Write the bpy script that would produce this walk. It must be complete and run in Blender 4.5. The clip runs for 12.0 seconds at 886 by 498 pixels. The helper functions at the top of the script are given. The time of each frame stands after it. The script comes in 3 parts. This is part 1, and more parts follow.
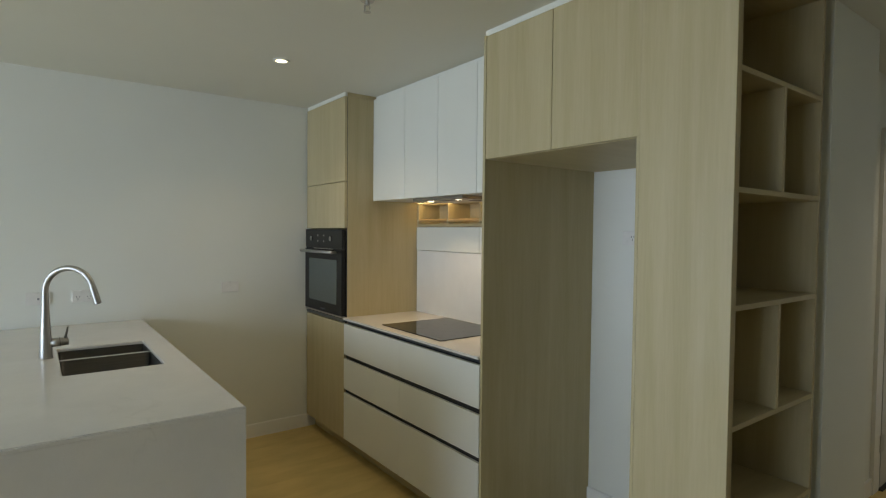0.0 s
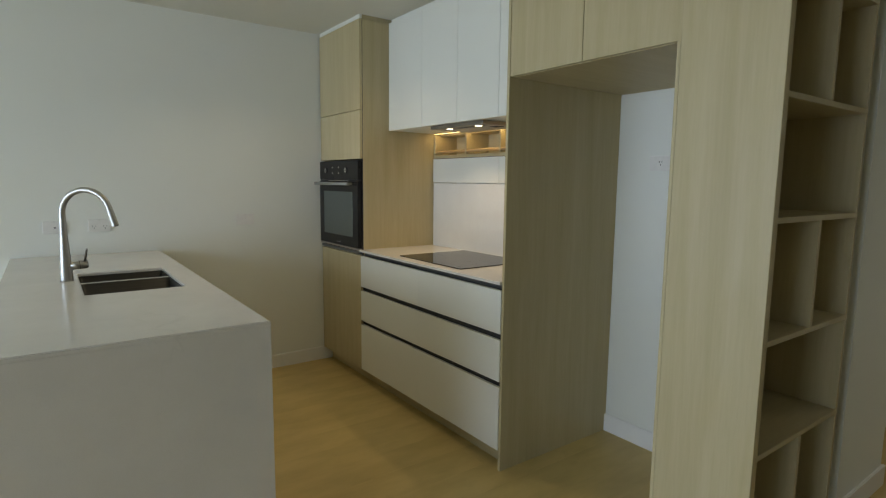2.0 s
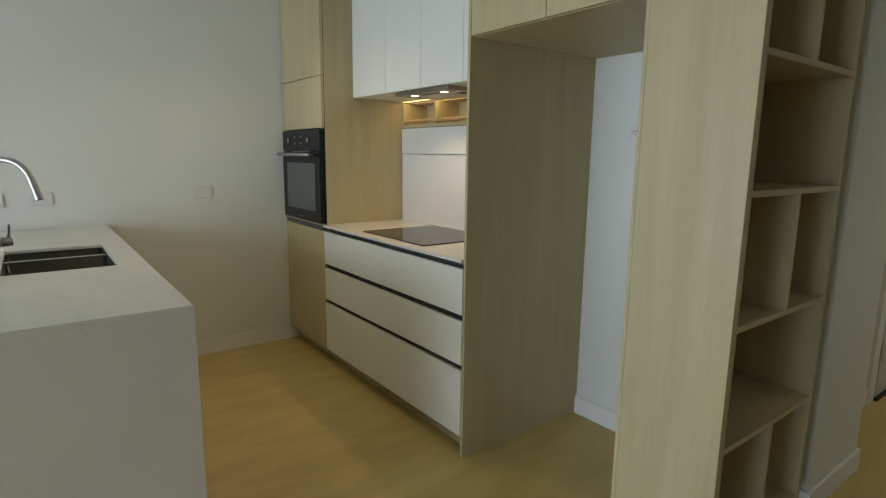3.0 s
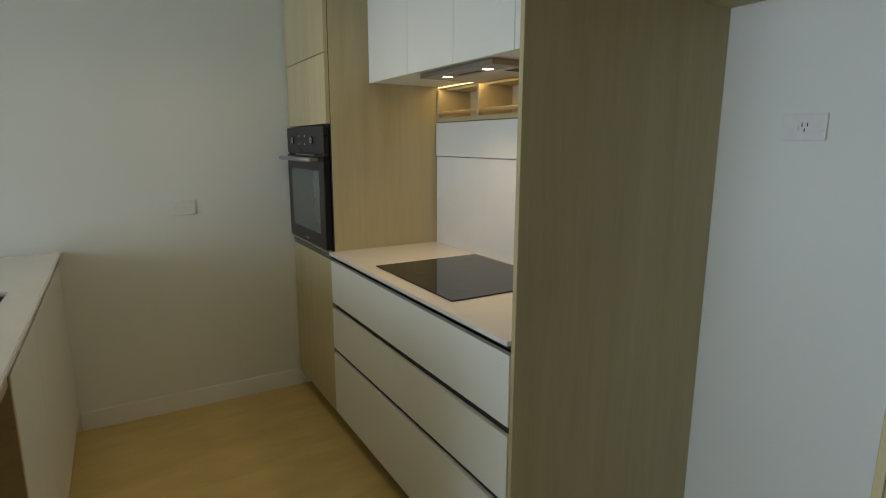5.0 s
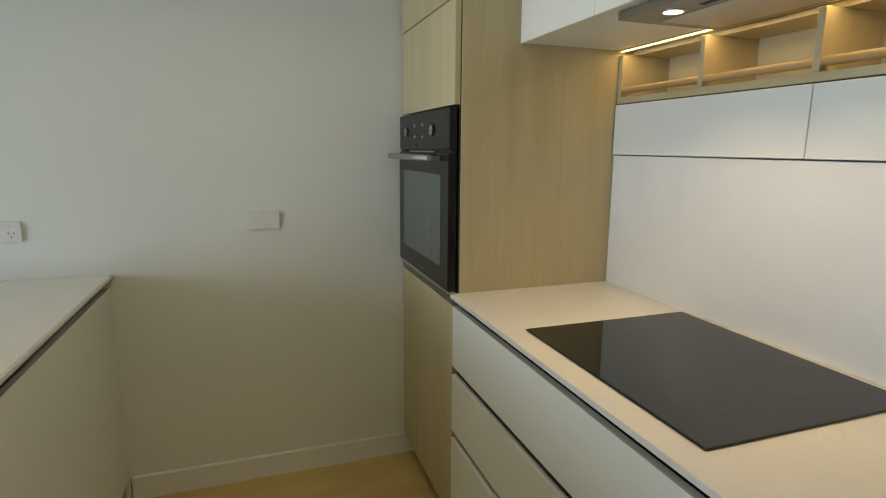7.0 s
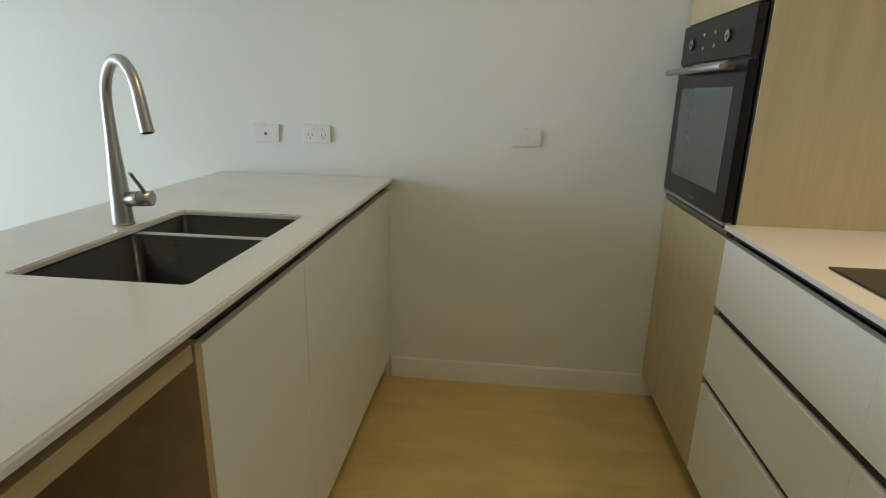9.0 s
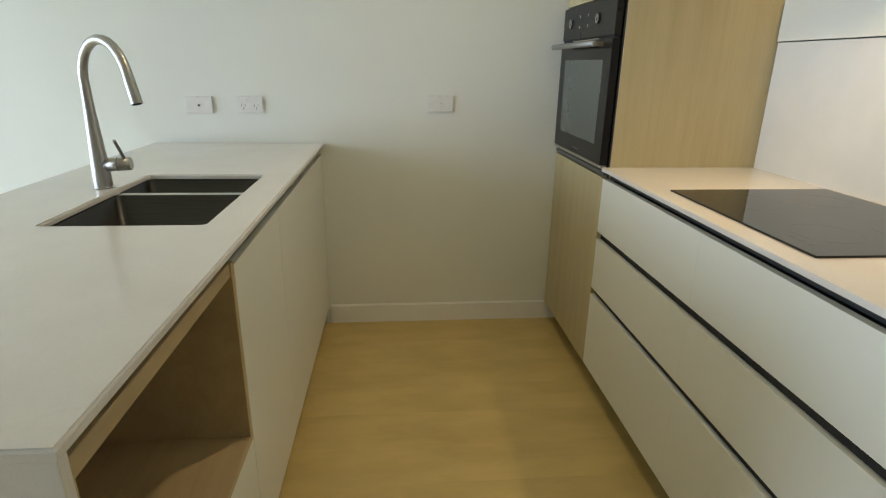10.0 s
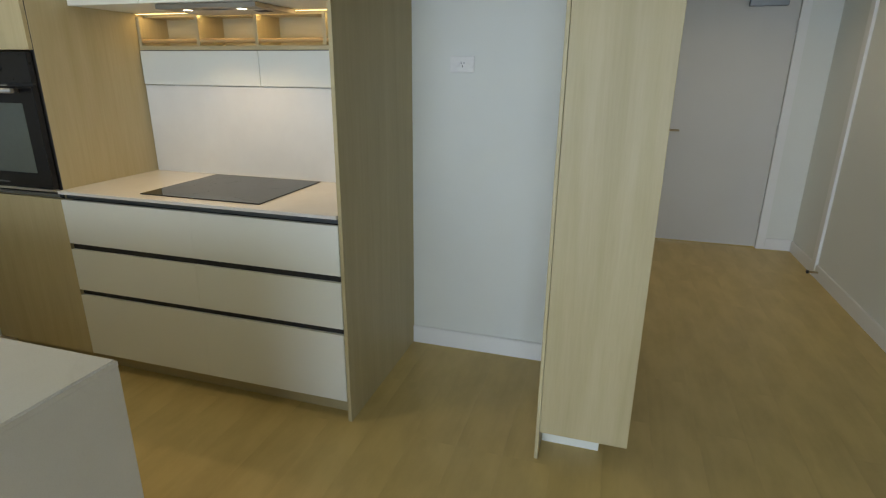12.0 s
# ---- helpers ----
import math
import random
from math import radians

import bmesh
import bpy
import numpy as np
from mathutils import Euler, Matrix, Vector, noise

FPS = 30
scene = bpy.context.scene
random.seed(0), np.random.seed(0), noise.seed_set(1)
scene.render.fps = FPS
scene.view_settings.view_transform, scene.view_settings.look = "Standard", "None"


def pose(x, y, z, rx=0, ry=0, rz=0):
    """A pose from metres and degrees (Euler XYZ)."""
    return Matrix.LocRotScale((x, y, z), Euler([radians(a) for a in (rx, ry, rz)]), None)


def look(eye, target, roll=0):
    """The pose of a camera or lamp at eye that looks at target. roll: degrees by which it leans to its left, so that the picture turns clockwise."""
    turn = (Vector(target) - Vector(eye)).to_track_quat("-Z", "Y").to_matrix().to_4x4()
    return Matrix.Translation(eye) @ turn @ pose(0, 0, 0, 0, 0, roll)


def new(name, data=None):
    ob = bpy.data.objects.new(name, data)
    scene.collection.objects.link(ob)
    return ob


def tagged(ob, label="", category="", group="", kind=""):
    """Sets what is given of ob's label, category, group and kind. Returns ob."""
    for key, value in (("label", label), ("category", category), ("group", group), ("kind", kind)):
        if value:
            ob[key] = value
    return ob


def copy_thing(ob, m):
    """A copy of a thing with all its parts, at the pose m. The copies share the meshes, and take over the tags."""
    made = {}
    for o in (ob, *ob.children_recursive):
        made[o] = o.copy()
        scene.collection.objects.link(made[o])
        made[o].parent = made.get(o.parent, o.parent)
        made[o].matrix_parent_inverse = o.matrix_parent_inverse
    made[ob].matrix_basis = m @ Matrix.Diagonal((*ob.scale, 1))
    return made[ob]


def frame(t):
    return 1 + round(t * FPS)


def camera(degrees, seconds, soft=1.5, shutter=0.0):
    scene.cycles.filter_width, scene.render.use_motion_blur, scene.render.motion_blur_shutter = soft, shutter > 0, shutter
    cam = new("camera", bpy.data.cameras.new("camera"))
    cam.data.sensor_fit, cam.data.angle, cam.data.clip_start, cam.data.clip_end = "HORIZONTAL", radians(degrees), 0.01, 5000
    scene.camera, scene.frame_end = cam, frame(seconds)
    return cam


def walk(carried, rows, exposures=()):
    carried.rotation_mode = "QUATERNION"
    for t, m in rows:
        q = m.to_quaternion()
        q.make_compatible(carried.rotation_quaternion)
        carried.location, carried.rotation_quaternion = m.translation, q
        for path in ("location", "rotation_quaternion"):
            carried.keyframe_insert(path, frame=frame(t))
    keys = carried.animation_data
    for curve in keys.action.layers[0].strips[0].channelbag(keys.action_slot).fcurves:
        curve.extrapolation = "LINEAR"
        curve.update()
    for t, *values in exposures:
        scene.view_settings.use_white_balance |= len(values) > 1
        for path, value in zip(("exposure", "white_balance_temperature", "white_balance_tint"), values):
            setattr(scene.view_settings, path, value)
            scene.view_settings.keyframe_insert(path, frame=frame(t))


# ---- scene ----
cam = camera(78.1, 12.0, soft=1.2)
PATH = [
    (0, (0.052, 0.046, 1.502), (1.251, 1.646, 1.439), 0.59),
    (0.5, (0.051, 0.075, 1.474), (1.254, 1.673, 1.409), 0.57),
    (1, (0.057, 0.093, 1.422), (1.247, 1.699, 1.346), 0.53),
    (1.5, (0.049, 0.105, 1.386), (1.227, 1.714, 1.236), 0.62),
    (2, (0.037, 0.122, 1.38), (1.203, 1.728, 1.133), 0.65),
    (2.5, (0.083, 0.125, 1.371), (1.266, 1.705, 1.05), 0.66),
    (3, (0.252, 0.178, 1.369), (1.439, 1.75, 1.027), 0.77),
    (3.2, (0.309, 0.207, 1.378), (1.491, 1.783, 1.03), 0.58),
    (4.8, (0.776, 0.828, 1.43), (1.835, 2.478, 1.037), 0.31),
    (5, (0.861, 0.887, 1.43), (1.867, 2.573, 1.052), 0.20),
    (5.5, (0.951, 1.083, 1.416), (1.909, 2.796, 1.034), 0.16),
    (6, (0.978, 1.352, 1.414), (1.921, 3.074, 1.034), 0.33),
    (6.5, (1.033, 1.562, 1.381), (1.927, 3.31, 1.002), 0.35),
    (7, (1.118, 1.744, 1.39), (1.761, 3.602, 1.023), 0.41),
    (7.5, (1.09, 1.791, 1.398), (1.487, 3.716, 1.026), 0.54),
    (7.7, (1.064, 1.798, 1.395), (1.357, 3.741, 1.023), 0.71),
    (9.3, (1.06, 1.718, 1.256), (0.836, 3.612, 0.655), 1.20),
    (9.5, (1.023, 1.647, 1.257), (0.815, 3.534, 0.63), 1.22),
    (10, (0.937, 1.395, 1.277), (1.107, 3.281, 0.635), 0.90),
    (10.5, (0.789, 1.146, 1.3), (1.518, 2.893, 0.654), 0.18),
    (11, (0.525, 0.983, 1.338), (1.745, 2.432, 0.697), 1.22),
    (11.5, (0.286, 0.957, 1.409), (1.887, 1.956, 0.747), 0.16),
    (12, (-0.098, 0.995, 1.45), (1.721, 1.549, 0.829), 0.51),
]
EXPOSURES = [
    (0.0, 0.04, 6500, 9), (2.0, 0.06, 6500, 9), (3.0, 0.16, 6500, 9), (5.0, -0.09, 6500, 9), (6.0, -0.06, 6500, 9), (6.5, 0.06, 6500, 9), (7.0, 0.27, 6500, 9), (7.5, 0.39, 6500, 9),
    (9.5, 0.38, 6500, 9), (10.0, 0.66, 6500, 9), (10.5, 0.84, 6500, 9), (11.0, 0.68, 6500, 9), (11.5, 0.38, 6500, 9), (12.0, 0.28, 6500, 9),
]
walk(cam, [(t, look(eye, target, roll)) for t, eye, target, roll in PATH], EXPOSURES)

# ---- world, sun and lights ----
world = bpy.data.worlds.new("world")
scene.world = world
world.use_nodes = True
wn = world.node_tree.nodes
sky = wn.new("ShaderNodeTexSky")
sky.sky_type = "NISHITA"
sky.sun_disc = False
sky.sun_elevation = radians(38)
sky.sun_rotation = radians(60)
world.node_tree.links.new(sky.outputs["Color"], wn["Background"].inputs["Color"])
wn["Background"].inputs["Strength"].default_value = 0.10


def area_lamp(name, m, power, colour, sx, sy=None, spread=180.0):
    data = bpy.data.lights.new(name, "AREA")
    data.energy, data.color = power, colour
    data.shape = "RECTANGLE" if sy else "DISK"
    data.size = sx
    if sy:
        data.size_y = sy
    data.spread = radians(spread)
    ob = new(name, data)
    ob.matrix_world = m
    return ob


DAY = (0.722, 0.865, 1.09)
WARM = (1.0, 0.69, 0.32)
DAYLIGHT = 132.0
area_lamp("window_daylight", look((-4.55, 1.45, 1.18), (0.45, 1.45, -0.64)), DAYLIGHT, DAY, 4.05, 2.1)
area_lamp("downlight_lamp", look((1.139, 2.98, 2.395), (1.139, 2.981, 0)), 2.5, (1.0, 0.80, 0.52), 0.06, None, 130)
# unseen lamp, added to lift the dark hallway
area_lamp("hall_fill_lamp", look((4.0, 0.2, 2.412), (4.0, 0.201, 0)), 2.4, (1.0, 0.84, 0.60), 0.06, None, 130)
area_lamp("strip_lamp", look((2.306, 2.665, 1.7045), (2.306, 2.666, 0)), 0.92, WARM, 0.01, 1.33)
HOOD_LAMPS = (2.795, 2.523)
for ly in HOOD_LAMPS:
    area_lamp("hood_lamp", look((2.018, ly, 1.685), (2.018, ly + 0.001, 0)), 0.54, (1.0, 0.70, 0.38), 0.04, None, 110)

# ---- materials ----


def material(name):
    m = bpy.data.materials.new(name)
    m.use_nodes = True
    nt = m.node_tree
    return m, nt, nt.nodes["Principled BSDF"]


def node(nt, kind, **values):
    n = nt.nodes.new(kind)
    for key, value in values.items():
        n.inputs[key].default_value = value
    return n


def coords(nt, scale):
    """Object coordinates, stretched: grain follows the axis with the small number."""
    tc = nt.nodes.new("ShaderNodeTexCoord")
    mp = nt.nodes.new("ShaderNodeMapping")
    mp.inputs["Scale"].default_value = scale
    nt.links.new(tc.outputs["Object"], mp.inputs["Vector"])
    return mp


def ramp(nt, source, stops):
    r = nt.nodes.new("ShaderNodeValToRGB")
    while len(r.color_ramp.elements) < len(stops):
        r.color_ramp.elements.new(0.5)
    for e, (at, c) in zip(r.color_ramp.elements, stops):
        e.position, e.color = at, (*c, 1)
    nt.links.new(source, r.inputs["Fac"])
    return r


def mixed(nt, a, b, fac, kind="MIX"):
    n = nt.nodes.new("ShaderNodeMix")
    n.data_type, n.blend_type = "RGBA", kind
    for socket, value in ((n.inputs[0], fac), (n.inputs[6], a), (n.inputs[7], b)):
        if isinstance(value, bpy.types.NodeSocket):
            nt.links.new(value, socket)
        elif isinstance(value, (int, float)):
            socket.default_value = value
        else:
            socket.default_value = (*value, 1)
    return n.outputs[2]


def bump(nt, bsdf, height, strength, distance=0.002):
    b = node(nt, "ShaderNodeBump", Strength=strength, Distance=distance)
    nt.links.new(height, b.inputs["Height"])
    nt.links.new(b.outputs["Normal"], bsdf.inputs["Normal"])


def paint(name, colour, rough=0.6, relief=0.08, mottle=0.03):
    m, nt, b = material(name)
    big = node(nt, "ShaderNodeTexNoise", Scale=1.7, Detail=3.0)
    fine = node(nt, "ShaderNodeTexNoise", Scale=260.0, Detail=2.0)
    mp = coords(nt, (1, 1, 1))
    for n in (big, fine):
        nt.links.new(mp.outputs["Vector"], n.inputs["Vector"])
    low = tuple(c * (1 - 2 * mottle) for c in colour)
    r = ramp(nt, big.outputs["Fac"], ((0.3, low), (0.7, colour)))
    nt.links.new(r.outputs["Color"], b.inputs["Base Color"])
    b.inputs["Roughness"].default_value = rough
    bump(nt, b, fine.outputs["Fac"], relief, 0.001)
    return m


def wood(name, light, dark, axis, rough=0.45, contrast=1.0, vary=0.0, blotched=False):
    """Straight-grained timber or timber-look board; axis is the way of the grain."""
    m, nt, b = material(name)
    stretch = [1.0, 1.0, 1.0]
    stretch["xyz".index(axis)] = 0.06
    mp = coords(nt, stretch)
    oi = nt.nodes.new("ShaderNodeObjectInfo")
    shift = nt.nodes.new("ShaderNodeVectorMath")
    shift.operation = "MULTIPLY_ADD"
    comb = nt.nodes.new("ShaderNodeCombineXYZ")
    for s in ("X", "Y", "Z"):
        nt.links.new(oi.outputs["Random"], comb.inputs[s])
    nt.links.new(comb.outputs["Vector"], shift.inputs[0])
    shift.inputs[1].default_value = (37.0, 53.0, 71.0)
    nt.links.new(mp.outputs["Vector"], shift.inputs[2])
    wide = node(nt, "ShaderNodeTexNoise", Scale=14.0, Detail=4.0, Roughness=0.6, Distortion=0.4)
    fine = node(nt, "ShaderNodeTexNoise", Scale=110.0, Detail=3.0, Roughness=0.7)
    for n in (wide, fine):
        nt.links.new(shift.outputs["Vector"], n.inputs["Vector"])
    r1 = ramp(nt, wide.outputs["Fac"], ((0.28, dark), (0.66, light)))
    r2 = ramp(nt, fine.outputs["Fac"], ((0.35, (0.915, 0.907, 0.89)), (0.62, (1.0, 1.0, 1.0))))
    col = mixed(nt, r1.outputs["Color"], r2.outputs["Color"], 0.55 * contrast, "MULTIPLY")
    if vary:
        tone = ramp(nt, oi.outputs["Random"], ((0.0, (1 - vary,) * 3), (1.0, (1.0, 1.0, 1.0))))
        col = mixed(nt, col, tone.outputs["Color"], 1.0, "MULTIPLY")
    if blotched:
        patch = node(nt, "ShaderNodeTexNoise", Scale=7.0, Detail=5.0, Roughness=0.55)
        knot = node(nt, "ShaderNodeTexNoise", Scale=5.5, Detail=2.0)
        nt.links.new(coords(nt, (0.45, 1.0, 1.0)).outputs["Vector"], patch.inputs["Vector"])
        nt.links.new(coords(nt, (0.55, 2.2, 1.0)).outputs["Vector"], knot.inputs["Vector"])
        r3 = ramp(nt, patch.outputs["Fac"], ((0.30, (0.82, 0.81, 0.78)), (0.62, (1.0, 1.0, 1.0))))
        r4 = ramp(nt, knot.outputs["Fac"], ((0.24, (0.82, 0.80, 0.78)), (0.34, (1.0, 1.0, 1.0))))
        col = mixed(nt, col, r3.outputs["Color"], 1.0, "MULTIPLY")
        col = mixed(nt, col, r4.outputs["Color"], 1.0, "MULTIPLY")
    nt.links.new(col, b.inputs["Base Color"])
    b.inputs["Roughness"].default_value = rough
    bump(nt, b, fine.outputs["Fac"], 0.08 if blotched else 0.12, 0.0004)
    return m


def stone(name, colour, vein, rough=0.3):
    """Engineered stone: pale ground, soft clouds, thin broken veins and fine specks."""
    m, nt, b = material(name)
    mp = coords(nt, (1, 1, 1))
    cloud = node(nt, "ShaderNodeTexNoise", Scale=5.0, Detail=6.0, Roughness=0.62)
    warp = node(nt, "ShaderNodeTexNoise", Scale=2.3, Detail=5.0, Distortion=1.4)
    speck = node(nt, "ShaderNodeTexNoise", Scale=420.0, Detail=1.0)
    mask = node(nt, "ShaderNodeTexNoise", Scale=1.6, Detail=2.0)
    for n in (cloud, warp, speck, mask):
        nt.links.new(mp.outputs["Vector"], n.inputs["Vector"])
    ground = ramp(nt, cloud.outputs["Fac"], ((0.3, tuple(c * 0.93 for c in colour)), (0.7, colour)))
    line = ramp(nt, warp.outputs["Fac"], ((0.485, (0, 0, 0)), (0.5, (1, 1, 1)), (0.515, (0, 0, 0))))
    where = ramp(nt, mask.outputs["Fac"], ((0.52, (0, 0, 0)), (0.68, (0.5, 0.5, 0.5))))
    amount = mixed(nt, line.outputs["Color"], where.outputs["Color"], 1.0, "MULTIPLY")
    col = mixed(nt, ground.outputs["Color"], vein, amount)
    dots = ramp(nt, speck.outputs["Fac"], ((0.36, (0.97, 0.965, 0.955)), (0.5, (1, 1, 1))))
    col = mixed(nt, col, dots.outputs["Color"], 1.0, "MULTIPLY")
    nt.links.new(col, b.inputs["Base Color"])
    b.inputs["Roughness"].default_value = rough
    bump(nt, b, speck.outputs["Fac"], 0.012, 0.0003)
    return m


def metal(name, colour, rough, axis="z"):
    m, nt, b = material(name)
    stretch = [1.0, 1.0, 1.0]
    stretch["xyz".index(axis)] = 0.03
    mp = coords(nt, stretch)
    n = node(nt, "ShaderNodeTexNoise", Scale=300.0, Detail=2.0)
    nt.links.new(mp.outputs["Vector"], n.inputs["Vector"])
    r = ramp(nt, n.outputs["Fac"], ((0.3, tuple(c * 0.85 for c in colour)), (0.7, colour)))
    nt.links.new(r.outputs["Color"], b.inputs["Base Color"])
    b.inputs["Metallic"].default_value = 1.0
    b.inputs["Roughness"].default_value = rough
    bump(nt, b, n.outputs["Fac"], 0.06, 0.0004)
    return m


def plain(name, colour, rough=0.5, coat=0.0, shine=0.5):
    m, nt, b = material(name)
    mp = coords(nt, (1, 1, 1))
    n = node(nt, "ShaderNodeTexNoise", Scale=40.0, Detail=3.0)
    nt.links.new(mp.outputs["Vector"], n.inputs["Vector"])
    r = ramp(nt, n.outputs["Fac"], ((0.3, tuple(c * 0.94 for c in colour)), (0.7, colour)))
    nt.links.new(r.outputs["Color"], b.inputs["Base Color"])
    rr = ramp(nt, n.outputs["Fac"], ((0.3, (rough * 0.9,) * 3), (0.7, (min(1, rough * 1.1),) * 3)))
    nt.links.new(rr.outputs["Color"], b.inputs["Roughness"])
    b.inputs["Coat Weight"].default_value = coat
    b.inputs["Specular IOR Level"].default_value = shine
    return m


def glow(name, colour, strength):
    m, nt, b = material(name)
    b.inputs["Base Color"].default_value = (*colour, 1)
    b.inputs["Emission Color"].default_value = (*colour, 1)
    b.inputs["Emission Strength"].default_value = strength
    return m


def glass(name):
    m, nt, b = material(name)
    b.inputs["Base Color"].default_value = (0.95, 0.98, 0.97, 1)
    b.inputs["Transmission Weight"].default_value = 1.0
    b.inputs["Roughness"].default_value = 0.0
    b.inputs["IOR"].default_value = 1.45
    return m


WALL = paint("wall_paint", (0.788, 0.798, 0.735), 0.55, 0.10, 0.015)
# darker tone for unseen walls, chosen to cut bounce onto south-facing surfaces
BOUNCE_CUT = paint("unseen_wall_bounce_tone", (0.60, 0.565, 0.50), 0.6, 0.10, 0.02)
CEIL = paint("ceiling_paint", (0.71, 0.705, 0.62), 0.8, 0.10, 0.015)
GLOSS = paint("trim_enamel", (0.86, 0.855, 0.82), 0.35, 0.03, 0.01)
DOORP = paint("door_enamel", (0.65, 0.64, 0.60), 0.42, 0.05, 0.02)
WHITE = paint("white_laminate", (0.785, 0.786, 0.708), 0.42, 0.04, 0.015)
OAK_L, OAK_D = (0.520, 0.443, 0.260), (0.447, 0.373, 0.203)
OAK = wood("oak_laminate_upright", OAK_L, OAK_D, "z", 0.48)
OAK_X = wood("oak_laminate_across", OAK_L, OAK_D, "x", 0.48)
OAK_Y = wood("oak_laminate_along", OAK_L, OAK_D, "y", 0.48)
BAY = wood("oak_bay_lining", (0.52, 0.39, 0.21), (0.44, 0.32, 0.165), "y", 0.5)
DOWEL = wood("oak_dowel", (0.56, 0.37, 0.16), (0.44, 0.28, 0.11), "y", 0.45)
FLOOR = wood("oak_floorboard", (0.610, 0.458, 0.178), (0.565, 0.418, 0.157), "x", 0.42, 0.25, 0.03, True)
JOINT = plain("board_joint", (0.53, 0.395, 0.135), 0.8)
STONE = stone("pale_stone", (0.755, 0.724, 0.675), (0.64, 0.612, 0.565), 0.17)
SPLASH = stone("white_splash_panel", (0.78, 0.77, 0.725), (0.73, 0.715, 0.67), 0.3)
STEEL = metal("brushed_steel", (0.60, 0.585, 0.555), 0.40, "z")
TAPM = metal("tap_steel", (0.50, 0.487, 0.46), 0.36, "z")
SINKM = metal("sink_steel", (0.13, 0.124, 0.115), 0.36, "x")
HOODM = metal("hood_steel", (0.36, 0.33, 0.29), 0.40, "y")
FILTERM = metal("filter_steel", (0.66, 0.62, 0.56), 0.48, "y")
BARM = metal("satin_handle_bar", (0.40, 0.40, 0.39), 0.55, "y")
RAIL = metal("finger_rail_aluminium", (0.15, 0.16, 0.17), 0.42, "y")
ALU = metal("channel_aluminium", (0.26, 0.275, 0.29), 0.42, "y")
BLACK = plain("black_enamel", (0.012, 0.012, 0.013), 0.3, 0.0, 0.25)
OVENB = plain("oven_black", (0.010, 0.010, 0.011), 0.2, 0.0, 0.22)
GLASSB = plain("black_glass", (0.006, 0.006, 0.006), 0.04)
# base lightened to carry the room's grey reflection
OVENW = plain("oven_window_painted_reflection", (0.085, 0.100, 0.088), 0.07)
# near-black: shade put into gaps and recesses, also truly dark small parts
DARK = plain("gap_shade_and_dark_parts", (0.02, 0.019, 0.018), 0.7)
PLASTIC = plain("white_plastic", (0.80, 0.785, 0.74), 0.3)
GREY = plain("grey_marking", (0.10, 0.10, 0.10), 0.4)
FAINT = plain("faint_marking", (0.009, 0.009, 0.009), 0.06)
BRASS = metal("satin_brass", (0.45, 0.36, 0.22), 0.35, "x")
LAMP = glow("lamp_glow", (1.0, 0.84, 0.55), 6.0)
STRIP = glow("strip_glow", (1.0, 0.68, 0.26), 3.5)
PANE = glass("window_glass")

# ---- building helpers ----
base_of = {}


def thing(name, at, label, category, group="", kind=""):
    ob = new(name)
    ob.empty_display_size = 0.1
    ob.location = at
    base_of[ob] = Vector(at)
    return tagged(ob, label, category, group, kind)


def mesh_of(name, bm, mat):
    me = bpy.data.meshes.new(name)
    bm.normal_update()
    bm.to_mesh(me)
    bm.free()
    me.materials.append(mat)
    return me


def part(name, bm, mat, parent, label=""):
    """Links a bmesh, built in world coordinates, as one mesh under a thing or a part."""
    bmesh.ops.translate(bm, verts=bm.verts, vec=-base_of[parent])
    ob = new(name, mesh_of(name, bm, mat))
    ob.parent = parent
    base_of[ob] = base_of[parent]
    return tagged(ob, label)


def solid(name, bm, mat, label, category, kind="", group=""):
    """A one-mesh thing with its origin at its base."""
    lo = [min(v.co[i] for v in bm.verts) for i in range(3)]
    hi = [max(v.co[i] for v in bm.verts) for i in range(3)]
    at = Vector(((lo[0] + hi[0]) / 2, (lo[1] + hi[1]) / 2, lo[2]))
    bmesh.ops.translate(bm, verts=bm.verts, vec=-at)
    ob = new(name, mesh_of(name, bm, mat))
    ob.location = at
    base_of[ob] = at
    return tagged(ob, label, category, group, kind)


def add_box(bm, x0, x1, y0, y1, z0, z1, bevel=0.0, seg=2):
    r = bmesh.ops.create_cube(bm, size=1.0)
    for v in r["verts"]:
        v.co = Vector(((x0 + x1) / 2 + v.co.x * (x1 - x0), (y0 + y1) / 2 + v.co.y * (y1 - y0), (z0 + z1) / 2 + v.co.z * (z1 - z0)))
    if bevel:
        edges = list({e for v in r["verts"] for e in v.link_edges})
        bmesh.ops.bevel(bm, geom=edges, offset=bevel, segments=seg, profile=0.6, affect="EDGES")
    return bm


def box(x0, x1, y0, y1, z0, z1, bevel=0.0, seg=2):
    return add_box(bmesh.new(), x0, x1, y0, y1, z0, z1, bevel, seg)


def boxes(*all_of, bevel=0.0):
    bm = bmesh.new()
    for b in all_of:
        add_box(bm, *b, bevel=bevel)
    return bm


def add_rod(bm, a, b, r0, r1=None, seg=20):
    a, b = Vector(a), Vector(b)
    m = Matrix.Translation((a + b) / 2) @ (b - a).to_track_quat("Z", "Y").to_matrix().to_4x4()
    bmesh.ops.create_cone(bm, cap_ends=True, segments=seg, radius1=r0, radius2=r0 if r1 is None else r1, depth=(b - a).length, matrix=m)
    return bm


